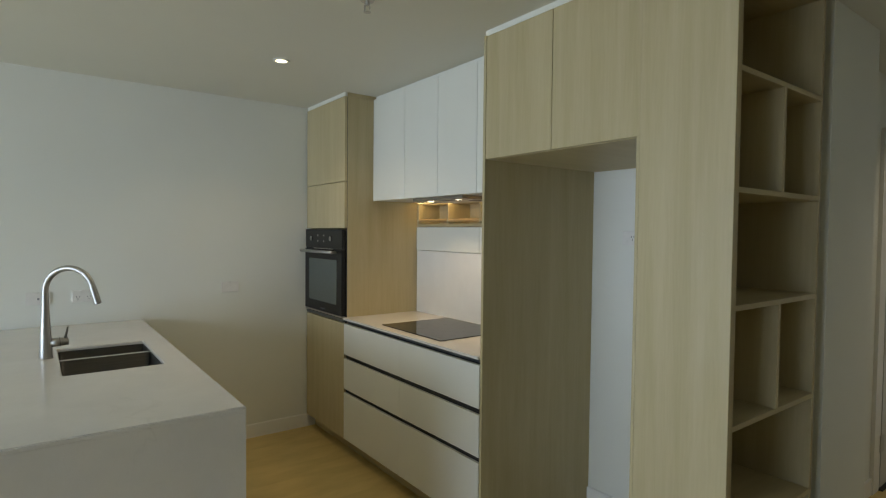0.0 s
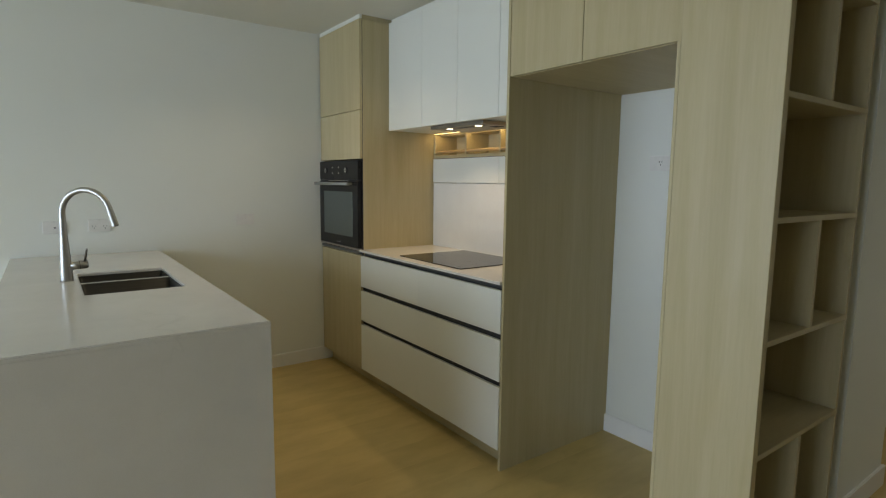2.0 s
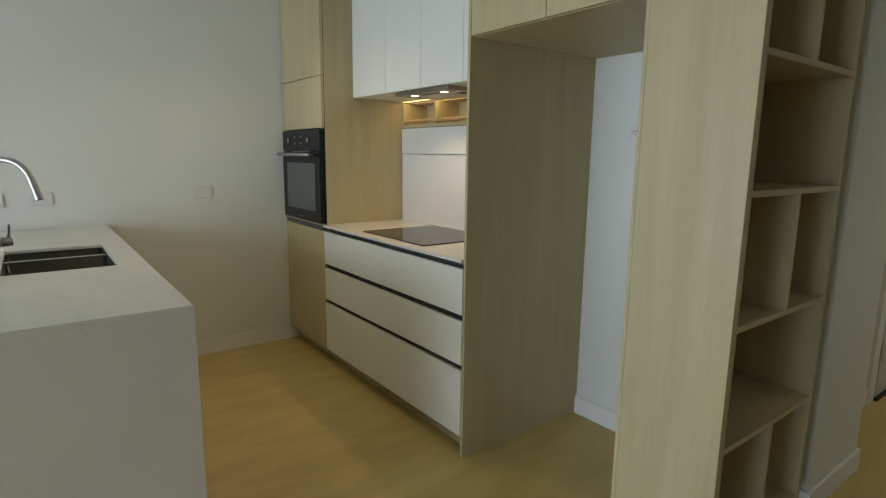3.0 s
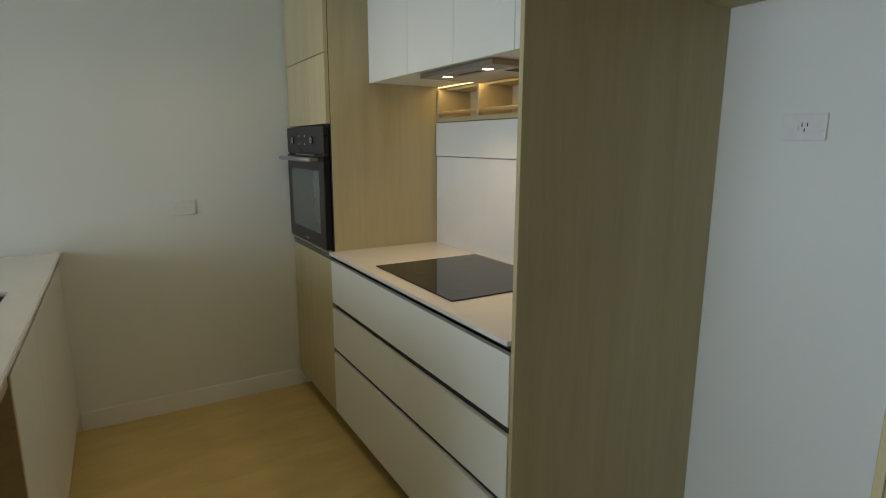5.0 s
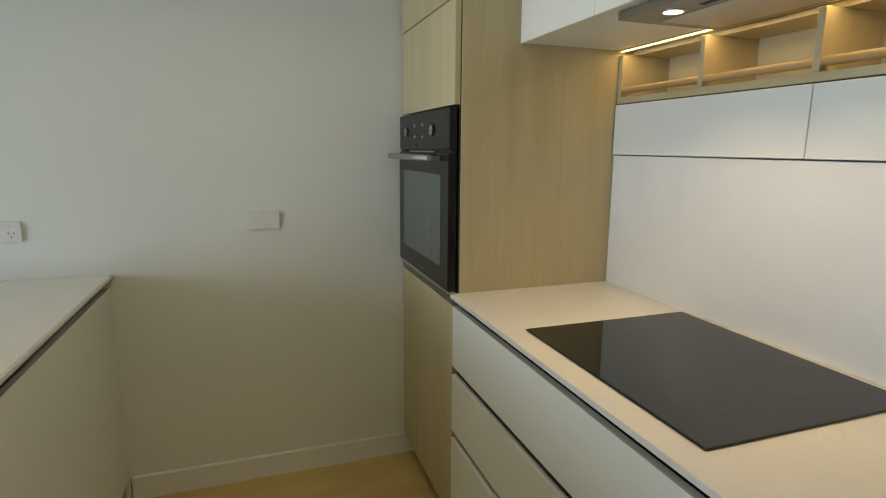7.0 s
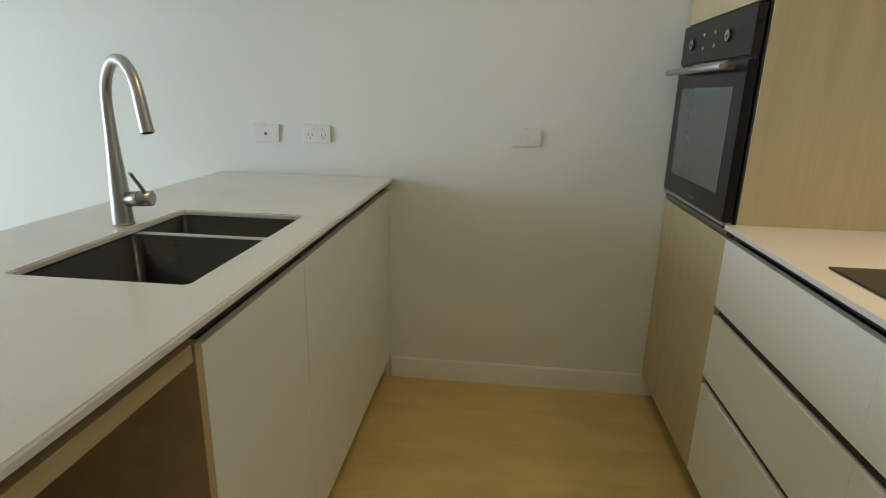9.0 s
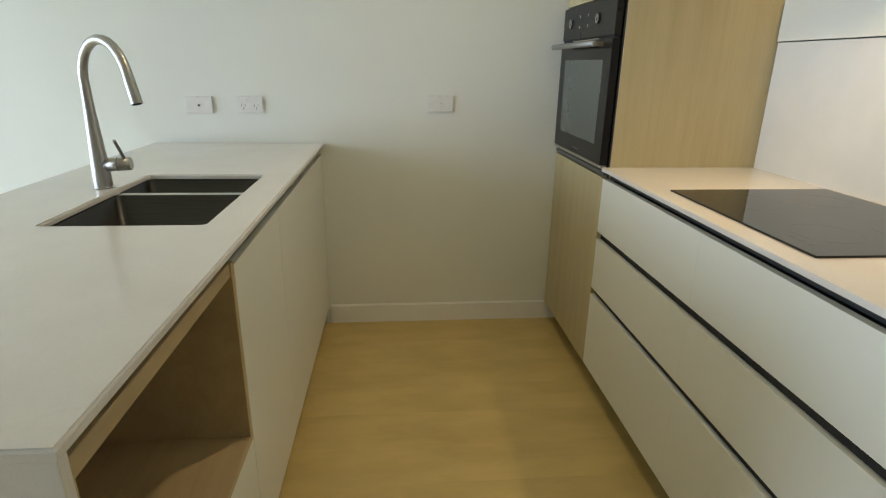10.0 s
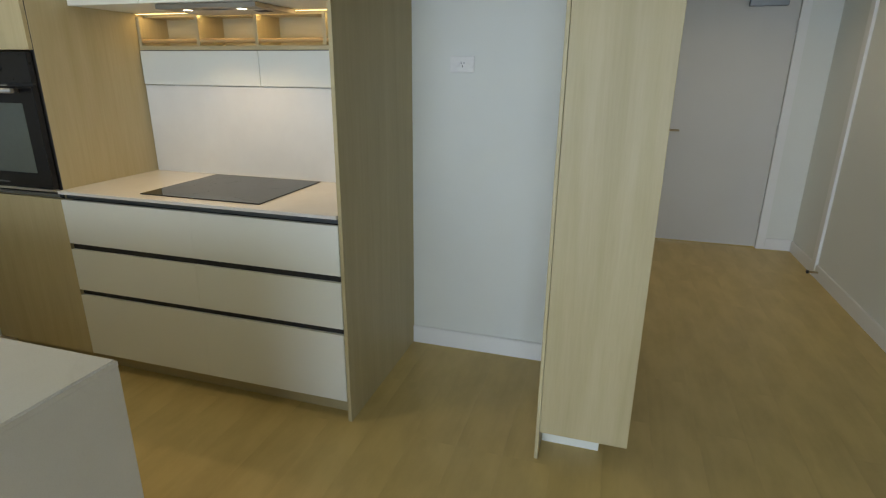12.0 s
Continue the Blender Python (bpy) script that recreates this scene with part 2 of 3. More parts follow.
def rod(a, b, r0, r1=None, seg=20, bevel=0.0):
    bm = add_rod(bmesh.new(), a, b, r0, r1, seg)
    if bevel:
        caps = [e for e in bm.edges if any(len(f.verts) > 4 for f in e.link_faces)]
        bmesh.ops.bevel(bm, geom=caps, offset=bevel, segments=2, affect="EDGES")
    for f in bm.faces:
        f.smooth = len(f.verts) == 4
    flat = [f for f in bm.faces if len(f.verts) > 4]
    bmesh.ops.split_edges(bm, edges=[e for f in flat for e in f.edges])
    return bm


def tube(points, radii, seg=20):
    """A swept round tube with a radius for each point."""
    bm = bmesh.new()
    pts = [Vector(p) for p in points]
    rings = []
    side = None
    for i, p in enumerate(pts):
        d = (pts[min(i + 1, len(pts) - 1)] - pts[max(i - 1, 0)]).normalized()
        if side is None:
            side = d.orthogonal().normalized()
        side = (side - d * side.dot(d)).normalized()
        other = d.cross(side)
        rings.append([bm.verts.new(p + radii[i] * (math.cos(k * math.tau / seg) * side + math.sin(k * math.tau / seg) * other)) for k in range(seg)])
    for a, b in zip(rings, rings[1:]):
        for k in range(seg):
            f = bm.faces.new((a[k], a[(k + 1) % seg], b[(k + 1) % seg], b[k]))
            f.smooth = True
    caps = [bm.faces.new(rings[0][::-1]), bm.faces.new(rings[-1])]
    bmesh.ops.split_edges(bm, edges=[e for f in caps for e in f.edges])
    return bm


def ring(centre, axis, r_in, r_out, depth, seg=32):
    bm = bmesh.new()
    c, n = Vector(centre), Vector(axis).normalized()
    u = n.orthogonal().normalized()
    w = n.cross(u)
    loops = []
    for r, h in ((r_in, 0), (r_out, 0), (r_out, depth), (r_in, depth)):
        loops.append([bm.verts.new(c + n * h + r * (math.cos(k * math.tau / seg) * u + math.sin(k * math.tau / seg) * w)) for k in range(seg)])
    for i in range(4):
        a, b = loops[i], loops[(i + 1) % 4]
        for k in range(seg):
            bm.faces.new((a[k], a[(k + 1) % seg], b[(k + 1) % seg], b[k]))
    return bm


# ---- the large structure ----
CEILING = 2.425
X_WIN, X_END, Y_FAR, Y_BACK = -4.6, 5.05, 4.0, -6.5
FRONT = 1.713          # faces of the drawers and the oven tower
TALL = 1.721           # faces of the fridge surround and bookcase
NICHE = 2.510           # wall behind the fridge space
HALL_N, HALL_S = 0.86, -0.565

solid("wall_north", box(X_WIN - 0.15, NICHE + 0.3, Y_FAR, Y_FAR + 0.15, 0, CEILING), WALL, "smooth white painted plaster wall", "wall", "structure")
solid("wall_east", boxes((NICHE, 3.10, 1.17, Y_FAR, 0, CEILING), (2.56, 3.10, HALL_N, 1.17, 0, CEILING)), WALL,
      "smooth white painted wall behind the fridge space", "wall", "structure")
solid("wall_hall_north", box(3.10, X_END, 1.06, 1.2, 0, CEILING), WALL, "white painted hallway wall", "wall", "structure")
DY0, DY1, DZ = -0.287, 0.583, 2.06
solid("wall_hall_end", boxes((X_END, X_END + 0.12, HALL_S, DY0, 0, CEILING), (X_END, X_END + 0.12, DY1, 1.2, 0, CEILING), (X_END, X_END + 0.12, DY0, DY1, DZ, CEILING)), WALL,
      "white painted wall at the hallway's end", "wall", "structure")
solid("wall_hall_south", box(2.7, X_END + 0.12, HALL_S - 0.15, HALL_S, 0, CEILING), WALL, "white painted hallway wall", "wall", "structure")
# added unseen walls that close the room; their tone holds back fill light
solid("wall_living_east", box(2.7, 2.85, Y_BACK, HALL_S - 0.15, 0, CEILING), BOUNCE_CUT, "unseen plain living room wall, toned down to cut bounce light", "wall", "structure")
solid("wall_south", box(X_WIN - 0.15, 2.85, Y_BACK - 0.15, Y_BACK, 0, CEILING), BOUNCE_CUT, "unseen plain living room wall, toned down to cut bounce light", "wall", "structure")
WY0, WY1, WZ0, WZ1 = -0.65, 3.55, 0.08, 2.28
solid("wall_west", boxes((X_WIN - 0.15, X_WIN, Y_BACK, WY0, 0, CEILING), (X_WIN - 0.15, X_WIN, WY1, Y_FAR, 0, CEILING),
                         (X_WIN - 0.15, X_WIN, WY0, WY1, WZ1, CEILING), (X_WIN - 0.15, X_WIN, WY0, WY1, 0, WZ0)), WALL,
      "white painted wall with a wide window opening", "wall", "structure")
solid("ceiling", box(X_WIN - 0.15, X_END + 0.12, Y_BACK - 0.15, Y_FAR + 0.15, CEILING, CEILING + 0.15), CEIL, "flat white painted plaster ceiling", "ceiling", "structure")

win = thing("window_1", (X_WIN - 0.08, (WY0 + WY1) / 2, WZ0), "wide aluminium-framed window in the living room wall", "window", kind="structure")
part("window_frame", boxes((X_WIN - 0.12, X_WIN - 0.04, WY0, WY1, WZ0, WZ0 + 0.05), (X_WIN - 0.12, X_WIN - 0.04, WY0, WY1, WZ1 - 0.05, WZ1),
                           *[(X_WIN - 0.12, X_WIN - 0.04, y - 0.025, y + 0.025, WZ0 + 0.05, WZ1 - 0.05) for y in (WY0 + 0.025, 0.75, 2.15, WY1 - 0.025)]), ALU, win)
for y0, y1 in ((WY0 + 0.05, 0.725), (0.775, 2.125), (2.175, WY1 - 0.05)):
    pane = part("pane", box(X_WIN - 0.085, X_WIN - 0.079, y0, y1, WZ0 + 0.05, WZ1 - 0.05), PANE, win)
    pane.visible_shadow = False


def skirting(name, x0, x1, y0, y1):
    """A square-edged board with an eased top, against a wall."""
    bm = box(x0, x1, y0, y1, 0.0, 0.098)
    top = [e for e in bm.edges if all(v.co.z > 0.09 for v in e.verts)]
    bmesh.ops.bevel(bm, geom=top, offset=0.004, segments=2, affect="EDGES")
    return solid(name, bm, GLOSS, "white painted skirting board", "skirting board", "structure")


skirting("baseboard", 0.601, 1.78, Y_FAR - 0.014, Y_FAR)
skirting("baseboard", X_WIN, -0.16, Y_FAR - 0.014, Y_FAR)
skirting("baseboard", NICHE - 0.014, NICHE, 1.168, 1.953)
skirting("baseboard", 2.546, 2.56, HALL_N - 0.014, 1.15)
skirting("baseboard", 2.56, 3.114, HALL_N - 0.014, HALL_N)
skirting("baseboard", 3.10, 3.114, HALL_N, 1.046)
skirting("baseboard", 3.114, 3.93, 1.046, 1.06)
skirting("baseboard", 2.7, 4.40, HALL_S, HALL_S + 0.014)
skirting("baseboard", 4.48, X_END - 0.016, HALL_S, HALL_S + 0.014)
skirting("baseboard", X_END - 0.014, X_END, HALL_S + 0.014, DY0 - 0.067)
solid("trim", box(4.40, 4.48, HALL_S, HALL_S + 0.02, 0, CEILING, 0.003), GLOSS, "white painted upright trim on the hallway wall", "trim", "structure")

# ---- hallway door ----
door = thing("door_1", (X_END, (DY0 + DY1) / 2, 0), "closed flush white door at the hallway's end", "door", kind="structure")
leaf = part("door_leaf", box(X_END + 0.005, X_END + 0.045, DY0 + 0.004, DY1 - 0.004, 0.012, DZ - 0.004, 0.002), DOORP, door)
part("door_frame", boxes((X_END - 0.016, X_END, DY0 - 0.065, DY0, 0, DZ + 0.065), (X_END - 0.016, X_END, DY1, DY1 + 0.065, 0, DZ + 0.065),
                         (X_END - 0.016, X_END, DY0, DY1, DZ, DZ + 0.065)), GLOSS, door, "white painted door frame")
for hz in (0.28, 1.0, 1.80):
    part("hinge", rod((X_END - 0.006, DY0 + 0.002, hz - 0.05), (X_END - 0.006, DY0 + 0.002, hz + 0.05), 0.008, seg=10), STEEL, door, "satin steel butt hinge")
handle = part("door_handle", rod((X_END + 0.005, 0.555, 0.985), (X_END - 0.012, 0.555, 0.985), 0.020, seg=20, bevel=0.003), BRASS, leaf, "satin bronze lever handle")
part("lever", tube([(X_END - 0.01, 0.555, 0.985), (X_END - 0.045, 0.555, 0.985), (X_END - 0.05, 0.547, 0.985), (X_END - 0.05, 0.462, 0.985)], [0.009] * 4, 12), BRASS, leaf)
closer = thing("door_closer", (X_END - 0.03, -0.05, 1.95), "silver-grey overhead door closer on the white door", "door closer")
part("closer_body", box(X_END - 0.05, X_END + 0.003, -0.19, 0.08, 1.945, 2.005, 0.006), ALU, closer)
part("closer_arm", boxes((X_END - 0.07, X_END - 0.052, -0.16, 0.16, 2.006, 2.014)), ALU, closer)
stop = thing("door_stop", (4.33, HALL_S + 0.014, 0.05), "small brass door stop on the skirting board", "door stop")
part("stem", rod((4.33, HALL_S + 0.0135, 0.055), (4.33, HALL_S + 0.075, 0.055), 0.008, seg=12), BRASS, stop)
part("bumper", rod((4.33, HALL_S + 0.074, 0.055), (4.33, HALL_S + 0.09, 0.055), 0.013, seg=14, bevel=0.003), DARK, stop, "black rubber bumper")
# door in the hallway's north wall, seen at a slant past the corner
hd = thing("door_2", (4.4, 1.06, 0), "white door with a dark gap at its hinge side", "door", kind="structure")
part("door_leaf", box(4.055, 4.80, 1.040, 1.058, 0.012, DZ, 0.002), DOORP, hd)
part("dark_gap", box(4.035, 4.054, 1.050, 1.0595, 0.0, DZ), DARK, hd, "dark gap beside the door")
part("door_frame", boxes((3.93, 4.034, 1.040, 1.0595, 0.0, DZ + 0.06), (4.034, 4.86, 1.040, 1.0595, DZ + 0.003, DZ + 0.06)), GLOSS, hd, "white painted door frame")
for hz in (0.28, 1.80):
    part("hinge", box(4.02, 4.085, 1.034, 1.039, hz - 0.05, hz + 0.05, 0.001), STEEL, hd, "grey metal hinge")
part("threshold", box(4.03, 4.82, 1.02, 1.058, 0.0, 0.010), DARK, hd, "dark threshold strip")

# ---- kitchen run: oven tower ----
TY0, TY1 = 3.363, 3.988       # tower along the run
XB = 2.508                      # backs of the units


def panel(x0, x1, y0, y1, z0, z1):
    return box(x0, x1, y0, y1, z0, z1, 0.0012, 1)


tower = thing("oven_cabinet", ((FRONT + XB) / 2, (TY0 + TY1) / 2, 0), "tall pale oak laminate cabinet round a built-in oven", "cabinet")
part("side_panel", panel(FRONT + 0.0225, XB, TY0, TY0 + 0.018, 0.098, 2.399), OAK, tower, "pale oak laminate end panel")
part("carcass", boxes((FRONT + 0.025, XB, TY0 + 0.02, TY1, 0.10, 0.903), (FRONT + 0.025, XB, TY0 + 0.02, TY1, 1.524, 2.394), (XB - 0.03, XB, TY0 + 0.02, TY1, 0.903, 1.524),
                      (FRONT + 0.025, XB - 0.03, TY1 - 0.02, TY1, 0.903, 1.524)), OAK, tower)
part("lower_door", panel(FRONT, FRONT + 0.019, TY0 + 0.0005, TY1 - 0.002, 0.098, 0.880), OAK, tower)
part("upper_panel", panel(FRONT, FRONT + 0.019, TY0 + 0.0005, TY1 - 0.002, 1.519, 1.830), OAK, tower)
part("top_door", panel(FRONT, FRONT + 0.019, TY0 + 0.0005, TY1 - 0.002, 1.834, 2.397), OAK, tower)
# dark strip fills the gap behind the doors in place of its shade
part("dark_joint", box(FRONT + 0.0192, FRONT + 0.0223, TY0 + 0.0012, TY0 + 0.0185, 0.1, 2.394), DARK, tower, "dark shadow line beside the doors")
part("trim_strip", panel(FRONT - 0.002, FRONT + 0.0185, TY0 + 0.001, TY1 - 0.002, 0.888, 0.904), ALU, tower, "grey metal strip under the oven")
part("kickboard", panel(1.785, 1.80, TY0, TY1, 0.0, 0.097), OAK_Y, tower)
part("top_filler", box(FRONT + 0.004, FRONT + 0.02, TY0 + 0.002, TY1, 2.400, CEILING), WHITE, tower, "white strip closing the gap to the ceiling")
part("top_return", box(FRONT + 0.0205, XB, TY0 + 0.004, TY0 + 0.016, 2.400, CEILING), OAK, tower)

# ---- oven ----
OY0, OY1, OZ0, OZ1 = 3.370, 3.980, 0.914, 1.511
OX = FRONT - 0.016             # face of the black glass
oven = thing("built_in_oven", (OX + 0.2, (OY0 + OY1) / 2, OZ0), "black glass built-in electric oven with a bar handle", "oven")
part("housing", box(FRONT + 0.028, XB - 0.06, OY0 + 0.02, OY1 - 0.02, OZ0 - 0.006, OZ1 - 0.01), BLACK, oven)
odoor = part("oven_door", box(OX, OX + 0.028, OY0, OY1, OZ0 + 0.012, 1.371, 0.003), OVENB, oven, "black glass oven door")
part("window", box(OX - 0.0012, OX + 0.002, 3.446, 3.905, 0.996, 1.300, 0.0005, 1), OVENW, odoor, "oven window with the room's grey reflection in its colour")
part("handle", rod((OX - 0.045, OY0 + 0.055, 1.354), (OX - 0.045, OY1 - 0.025, 1.354), 0.011, seg=18, bevel=0.002), BARM, odoor, "satin grey bar handle")
for y in (OY0 + 0.09, OY1 - 0.06):
    part("handle_bracket", box(OX - 0.046, OX + 0.001, y - 0.008, y + 0.008, 1.346, 1.362, 0.002), STEEL, odoor)
part("logo_bar", box(OX - 0.0008, OX + 0.001, 3.63, 3.70, 0.9455, 0.9515), GREY, odoor, "small pale maker's mark")
cp = part("control_panel", box(OX + 0.003, OX + 0.028, OY0, OY1, 1.381, OZ1, 0.003), BLACK, oven, "black control panel")
part("vent_slot", box(OX + 0.008, OX + 0.026, OY0 + 0.004, OY1 - 0.004, 1.3715, 1.3805), DARK, oven)
part("vent_lip", box(OX + 0.002, OX + 0.007, OY0 + 0.15, OY1 - 0.15, 1.3725, 1.3765), STEEL, oven, "thin bright metal lip")
for y in (3.545, 3.868):
    k = part("knob", rod((OX + 0.004, y, 1.446), (OX - 0.003, y, 1.446), 0.021, 0.019, 28, 0.002), BLACK, oven, "black knob with a silver rim")
    part("knob_rim", ring((OX - 0.0028, y, 1.446), (-1, 0, 0), 0.0085, 0.0165, 0.0012), STEEL, k)
    part("pointer", box(OX - 0.0055, OX - 0.0025, y - 0.002, y + 0.002, 1.447, 1.460), STEEL, k)
for y in (3.659, 3.758):
    for z in (1.427, 1.467):
        part("button", rod((OX + 0.004, y, z), (OX + 0.0005, y, z), 0.006, seg=16, bevel=0.001), STEEL, oven, "small silver button")
part("bottom_trim", box(OX + 0.003, OX + 0.027, OY0, OY1, OZ0, OZ0 + 0.0095), STEEL, oven)

# ---- base drawers ----
RY0, RY1 = 1.970, TY0          # the run between niche panel and tower
RM = 2.666


def drawer_cabinet(y0, y1):
    c = thing("drawer_cabinet", ((FRONT + XB) / 2, (y0 + y1) / 2, 0), "white handleless three-drawer base cabinet with dark finger gaps", "cabinet", "base cabinets of the kitchen run")
    # body and finger channels are coloured dark to give the gaps their shade
    part("carcass", box(FRONT + 0.024, XB - 0.02, y0 + 0.001, y1 - 0.001, 0.10, 0.868), DARK, c, "cabinet body coloured dark for the shade in the gaps")
    for z0, z1 in ((0.672, 0.878), (0.440, 0.642), (0.100, 0.412)):
        part("drawer_front", box(FRONT, FRONT + 0.019, y0 + 0.0002, y1 - 0.0002, z0, z1, 0.0004, 1), WHITE, c)
    for z in (0.656, 0.426):
        part("finger_channel", boxes((FRONT + 0.016, FRONT + 0.0235, y0 + 0.002, y1 - 0.002, z - 0.016, z + 0.018)), DARK, c)
    part("top_channel", boxes((FRONT + 0.030, FRONT + 0.036, y0 + 0.001, y1 - 0.001, 0.8785, 0.9055)), RAIL, c, "grey aluminium finger rail")
    part("kickboard", panel(1.785, 1.80, y0, y1, 0.0, 0.0975), OAK_Y, c)
    return c


drawer_cabinet(RY0, RM)
drawer_cabinet(RM, RY1)

wt = thing("worktop", (2.0, (RY0 + RY1) / 2, 0.9), "pale stone worktop on the drawer cabinets", "worktop")
part("slab", box(FRONT - 0.0075, 2.325, RY0, RY1 - 0.0015, 0.906, 0.920), STONE, wt)
part("front_edge", box(FRONT - 0.009, FRONT - 0.0075, RY0, RY1 - 0.0015, 0.9065, 0.9192), STONE, wt, "eased stone front edge")

ct = thing("induction_cooktop", (2.04, 2.68, 0.92), "flush black glass induction cooktop set on the worktop", "cooktop")
part("glass_plate", box(1.770, 2.275, 2.353, 2.962, 0.9202, 0.9252, 0.0018), GLASSB, ct)
for cx, cy, r in ((1.91, 2.505, 0.075), (1.91, 2.805, 0.095), (2.14, 2.505, 0.095), (2.14, 2.805, 0.075)):
    part("zone_marking", ring((cx, cy, 0.9252), (0, 0, 1), r - 0.0006, r + 0.0006, 0.0001, 40), FAINT, ct, "thin grey cooking zone ring")
part("touch_marks", boxes(*[(1.81, 1.818, 2.42 + 0.03 * i, 2.432 + 0.03 * i, 0.9251, 0.9254) for i in range(3)]), FAINT, ct)

# ---- splashback, flip-up boxes and spice rack ----
SX = 2.299
sb = thing("splashback", (SX, (RY0 + RY1) / 2, 0.9205), "smooth white splashback panel behind the cooktop", "splashback")
part("sheet", box(SX, SX + 0.012, RY0, RY1 - 0.0015, 0.9225, 1.3655, 0.001), SPLASH, sb)
part("sealant_bead", rod((SX + 0.001, RY0 + 0.002, 0.9212), (SX + 0.001, RY1 - 0.0035, 0.9212), 0.0022, seg=10), PLASTIC, sb, "thin white sealant bead")
SPLIT = 2.658
for y0, y1 in ((RY0, SPLIT), (SPLIT, RY1 - 0.002)):
    fb = thing("flip_up_box", (2.36, (y0 + y1) / 2, 1.368), "shallow white flip-up box above the splashback", "cabinet", "flip-up boxes")
    part("body", box(2.3115, XB, y0 + 0.001, y1 - 0.001, 1.3695, 1.531), WHITE, fb)
    part("front", panel(2.293, 2.311, y0 + 0.0013, y1 - 0.0013, 1.369, 1.533), WHITE, fb)
    part("shadow_line", box(2.300, 2.3112, y0, y1, 1.5333, 1.5365), DARK, fb)

rack = thing("spice_rack", (2.37, (RY0 + RY1) / 2, 1.537), "pale oak spice shelf with four bays and dowel rails", "shelf")
part("bottom_board", panel(2.298, XB, RY0, RY1 - 0.002, 1.537, 1.5575), OAK_Y, rack)
part("back_board", panel(2.490, XB, RY0, RY1 - 0.002, 1.5580, 1.709), OAK_Y, rack)
part("top_board", panel(2.351, 2.4895, RY0, RY1 - 0.002, 1.695, 1.709), OAK_Y, rack)
bays = [RY0 + 0.009, 2.300, SPLIT + 0.004, 2.997, RY1 - 0.011]
for y in bays:
    part("divider", panel(2.298, 2.4895, y - 0.009, y + 0.009, 1.5580, 1.6945), OAK, rack)
for a, b in zip(bays, bays[1:]):
    part("dowel_rail", rod((2.310, a + 0.009, 1.580), (2.310, b - 0.009, 1.580), 0.0105, seg=16), DOWEL, rack, "round oak dowel rail")

# ---- wall cabinets and hood ----
UX, UZ0, UZ1 = 1.928, 1.709, 2.400
HX0, HX1, HY0, HY1 = 1.962, 2.262, 2.420, 2.915
cuts = [RY0, 2.262, 2.612, 2.965, RY1 - 0.002]
for y0, y1 in zip(cuts, cuts[1:]):
    wc = thing("wall_cabinet", (2.2, (y0 + y1) / 2, UZ0), "white handleless wall cabinet reaching the ceiling", "cabinet", "wall cabinets of the kitchen run")
    part("body", box(UX + 0.0195, XB, y0 + 0.0005, y1 - 0.0005, UZ0 + 0.0015, UZ1), WHITE, wc)
    part("door", panel(UX, UX + 0.019, y0 + 0.0012, y1 - 0.0012, UZ0, UZ1), WHITE, wc)
    part("top_filler", box(UX + 0.022, UX + 0.04, y0, y1, UZ1 + 0.001, CEILING), WHITE, wc)

hood = thing("range_hood", (2.11, (HY0 + HY1) / 2, 1.7), "slim brushed steel undermount range hood with two lit lamps", "range hood")
part("frame_plate", boxes((HX0, 2.055, HY0, HY1, 1.6895, 1.7085), (2.055, HX1, HY0, HY0 + 0.03, 1.6895, 1.7085),
                          (2.055, HX1, HY1 - 0.03, HY1, 1.6895, 1.7085), (2.243, HX1, HY0 + 0.03, HY1 - 0.03, 1.6895, 1.7085)), HOODM, hood, "dark brushed steel frame")
part("filter_panel", panel(2.057, 2.241, HY0 + 0.032, HY1 - 0.032, 1.6875, 1.7075), FILTERM, hood, "pale satin metal filter panel")
part("intake_slot", box(2.022, 2.038, 2.585, 2.725, 1.6886, 1.6898), DARK, hood, "dark intake slot")
part("switch_panel", box(2.085, 2.145, 2.455, 2.515, 1.6860, 1.6878, 0.0005), DARK, hood, "dark switch panel")
for ly in HOOD_LAMPS:
    part("lamp_rim", ring((2.018, ly, 1.6896), (0, 0, -1), 0.021, 0.026, 0.0025), STEEL, hood)
    part("lamp", rod((2.018, ly, 1.6896), (2.018, ly, 1.6872), 0.0205, seg=24), LAMP, hood, "round lit lamp")
strip = thing("led_strip", (2.306, 2.665, 1.706), "thin warm white light strip under the wall cabinets", "light strip")
part("channel", box(2.297, 2.315, RY0 + 0.002, RY1 - 0.004, 1.7078, 1.7104), ALU, strip, "slim recessed aluminium channel")
part("diffuser", box(2.300, 2.312, RY0 + 0.003, RY1 - 0.005, 1.7058, 1.7077), STRIP, strip, "glowing warm diffuser")

# ---- fridge space ----
NY0, NY1 = 1.168, 1.953        # clear width of the fridge space
ep = thing("end_panel", (2.1, (NY1 + RY0) / 2, 0.0), "tall pale oak end panel beside the fridge space", "panel")
part("board", box(TALL - 0.0025, 2.5085, NY1, RY0 - 0.001, 0.0, 2.400), OAK, ep)
part("edge_strip", panel(TALL - 0.004, TALL - 0.0025, NY1, RY0 - 0.001, 0.0, 2.400), OAK, ep, "thin oak edge strip")
oc = thing("overhead_cabinet", (2.1, 1.56, 1.838), "pale oak two-door cabinet above the empty fridge space", "cabinet")
part("body", box(TALL + 0.0195, 2.5085, NY0 + 0.001, NY1 - 0.001, 1.836, 2.398), OAK_X, oc)
NM = 1.556
part("door", panel(TALL, TALL + 0.019, NM + 0.0015, NY1 + 0.014, 1.838, 2.398), OAK, oc)
part("door", panel(TALL, TALL + 0.019, NY0 - 0.016, NM - 0.0015, 1.838, 2.398), OAK, oc)
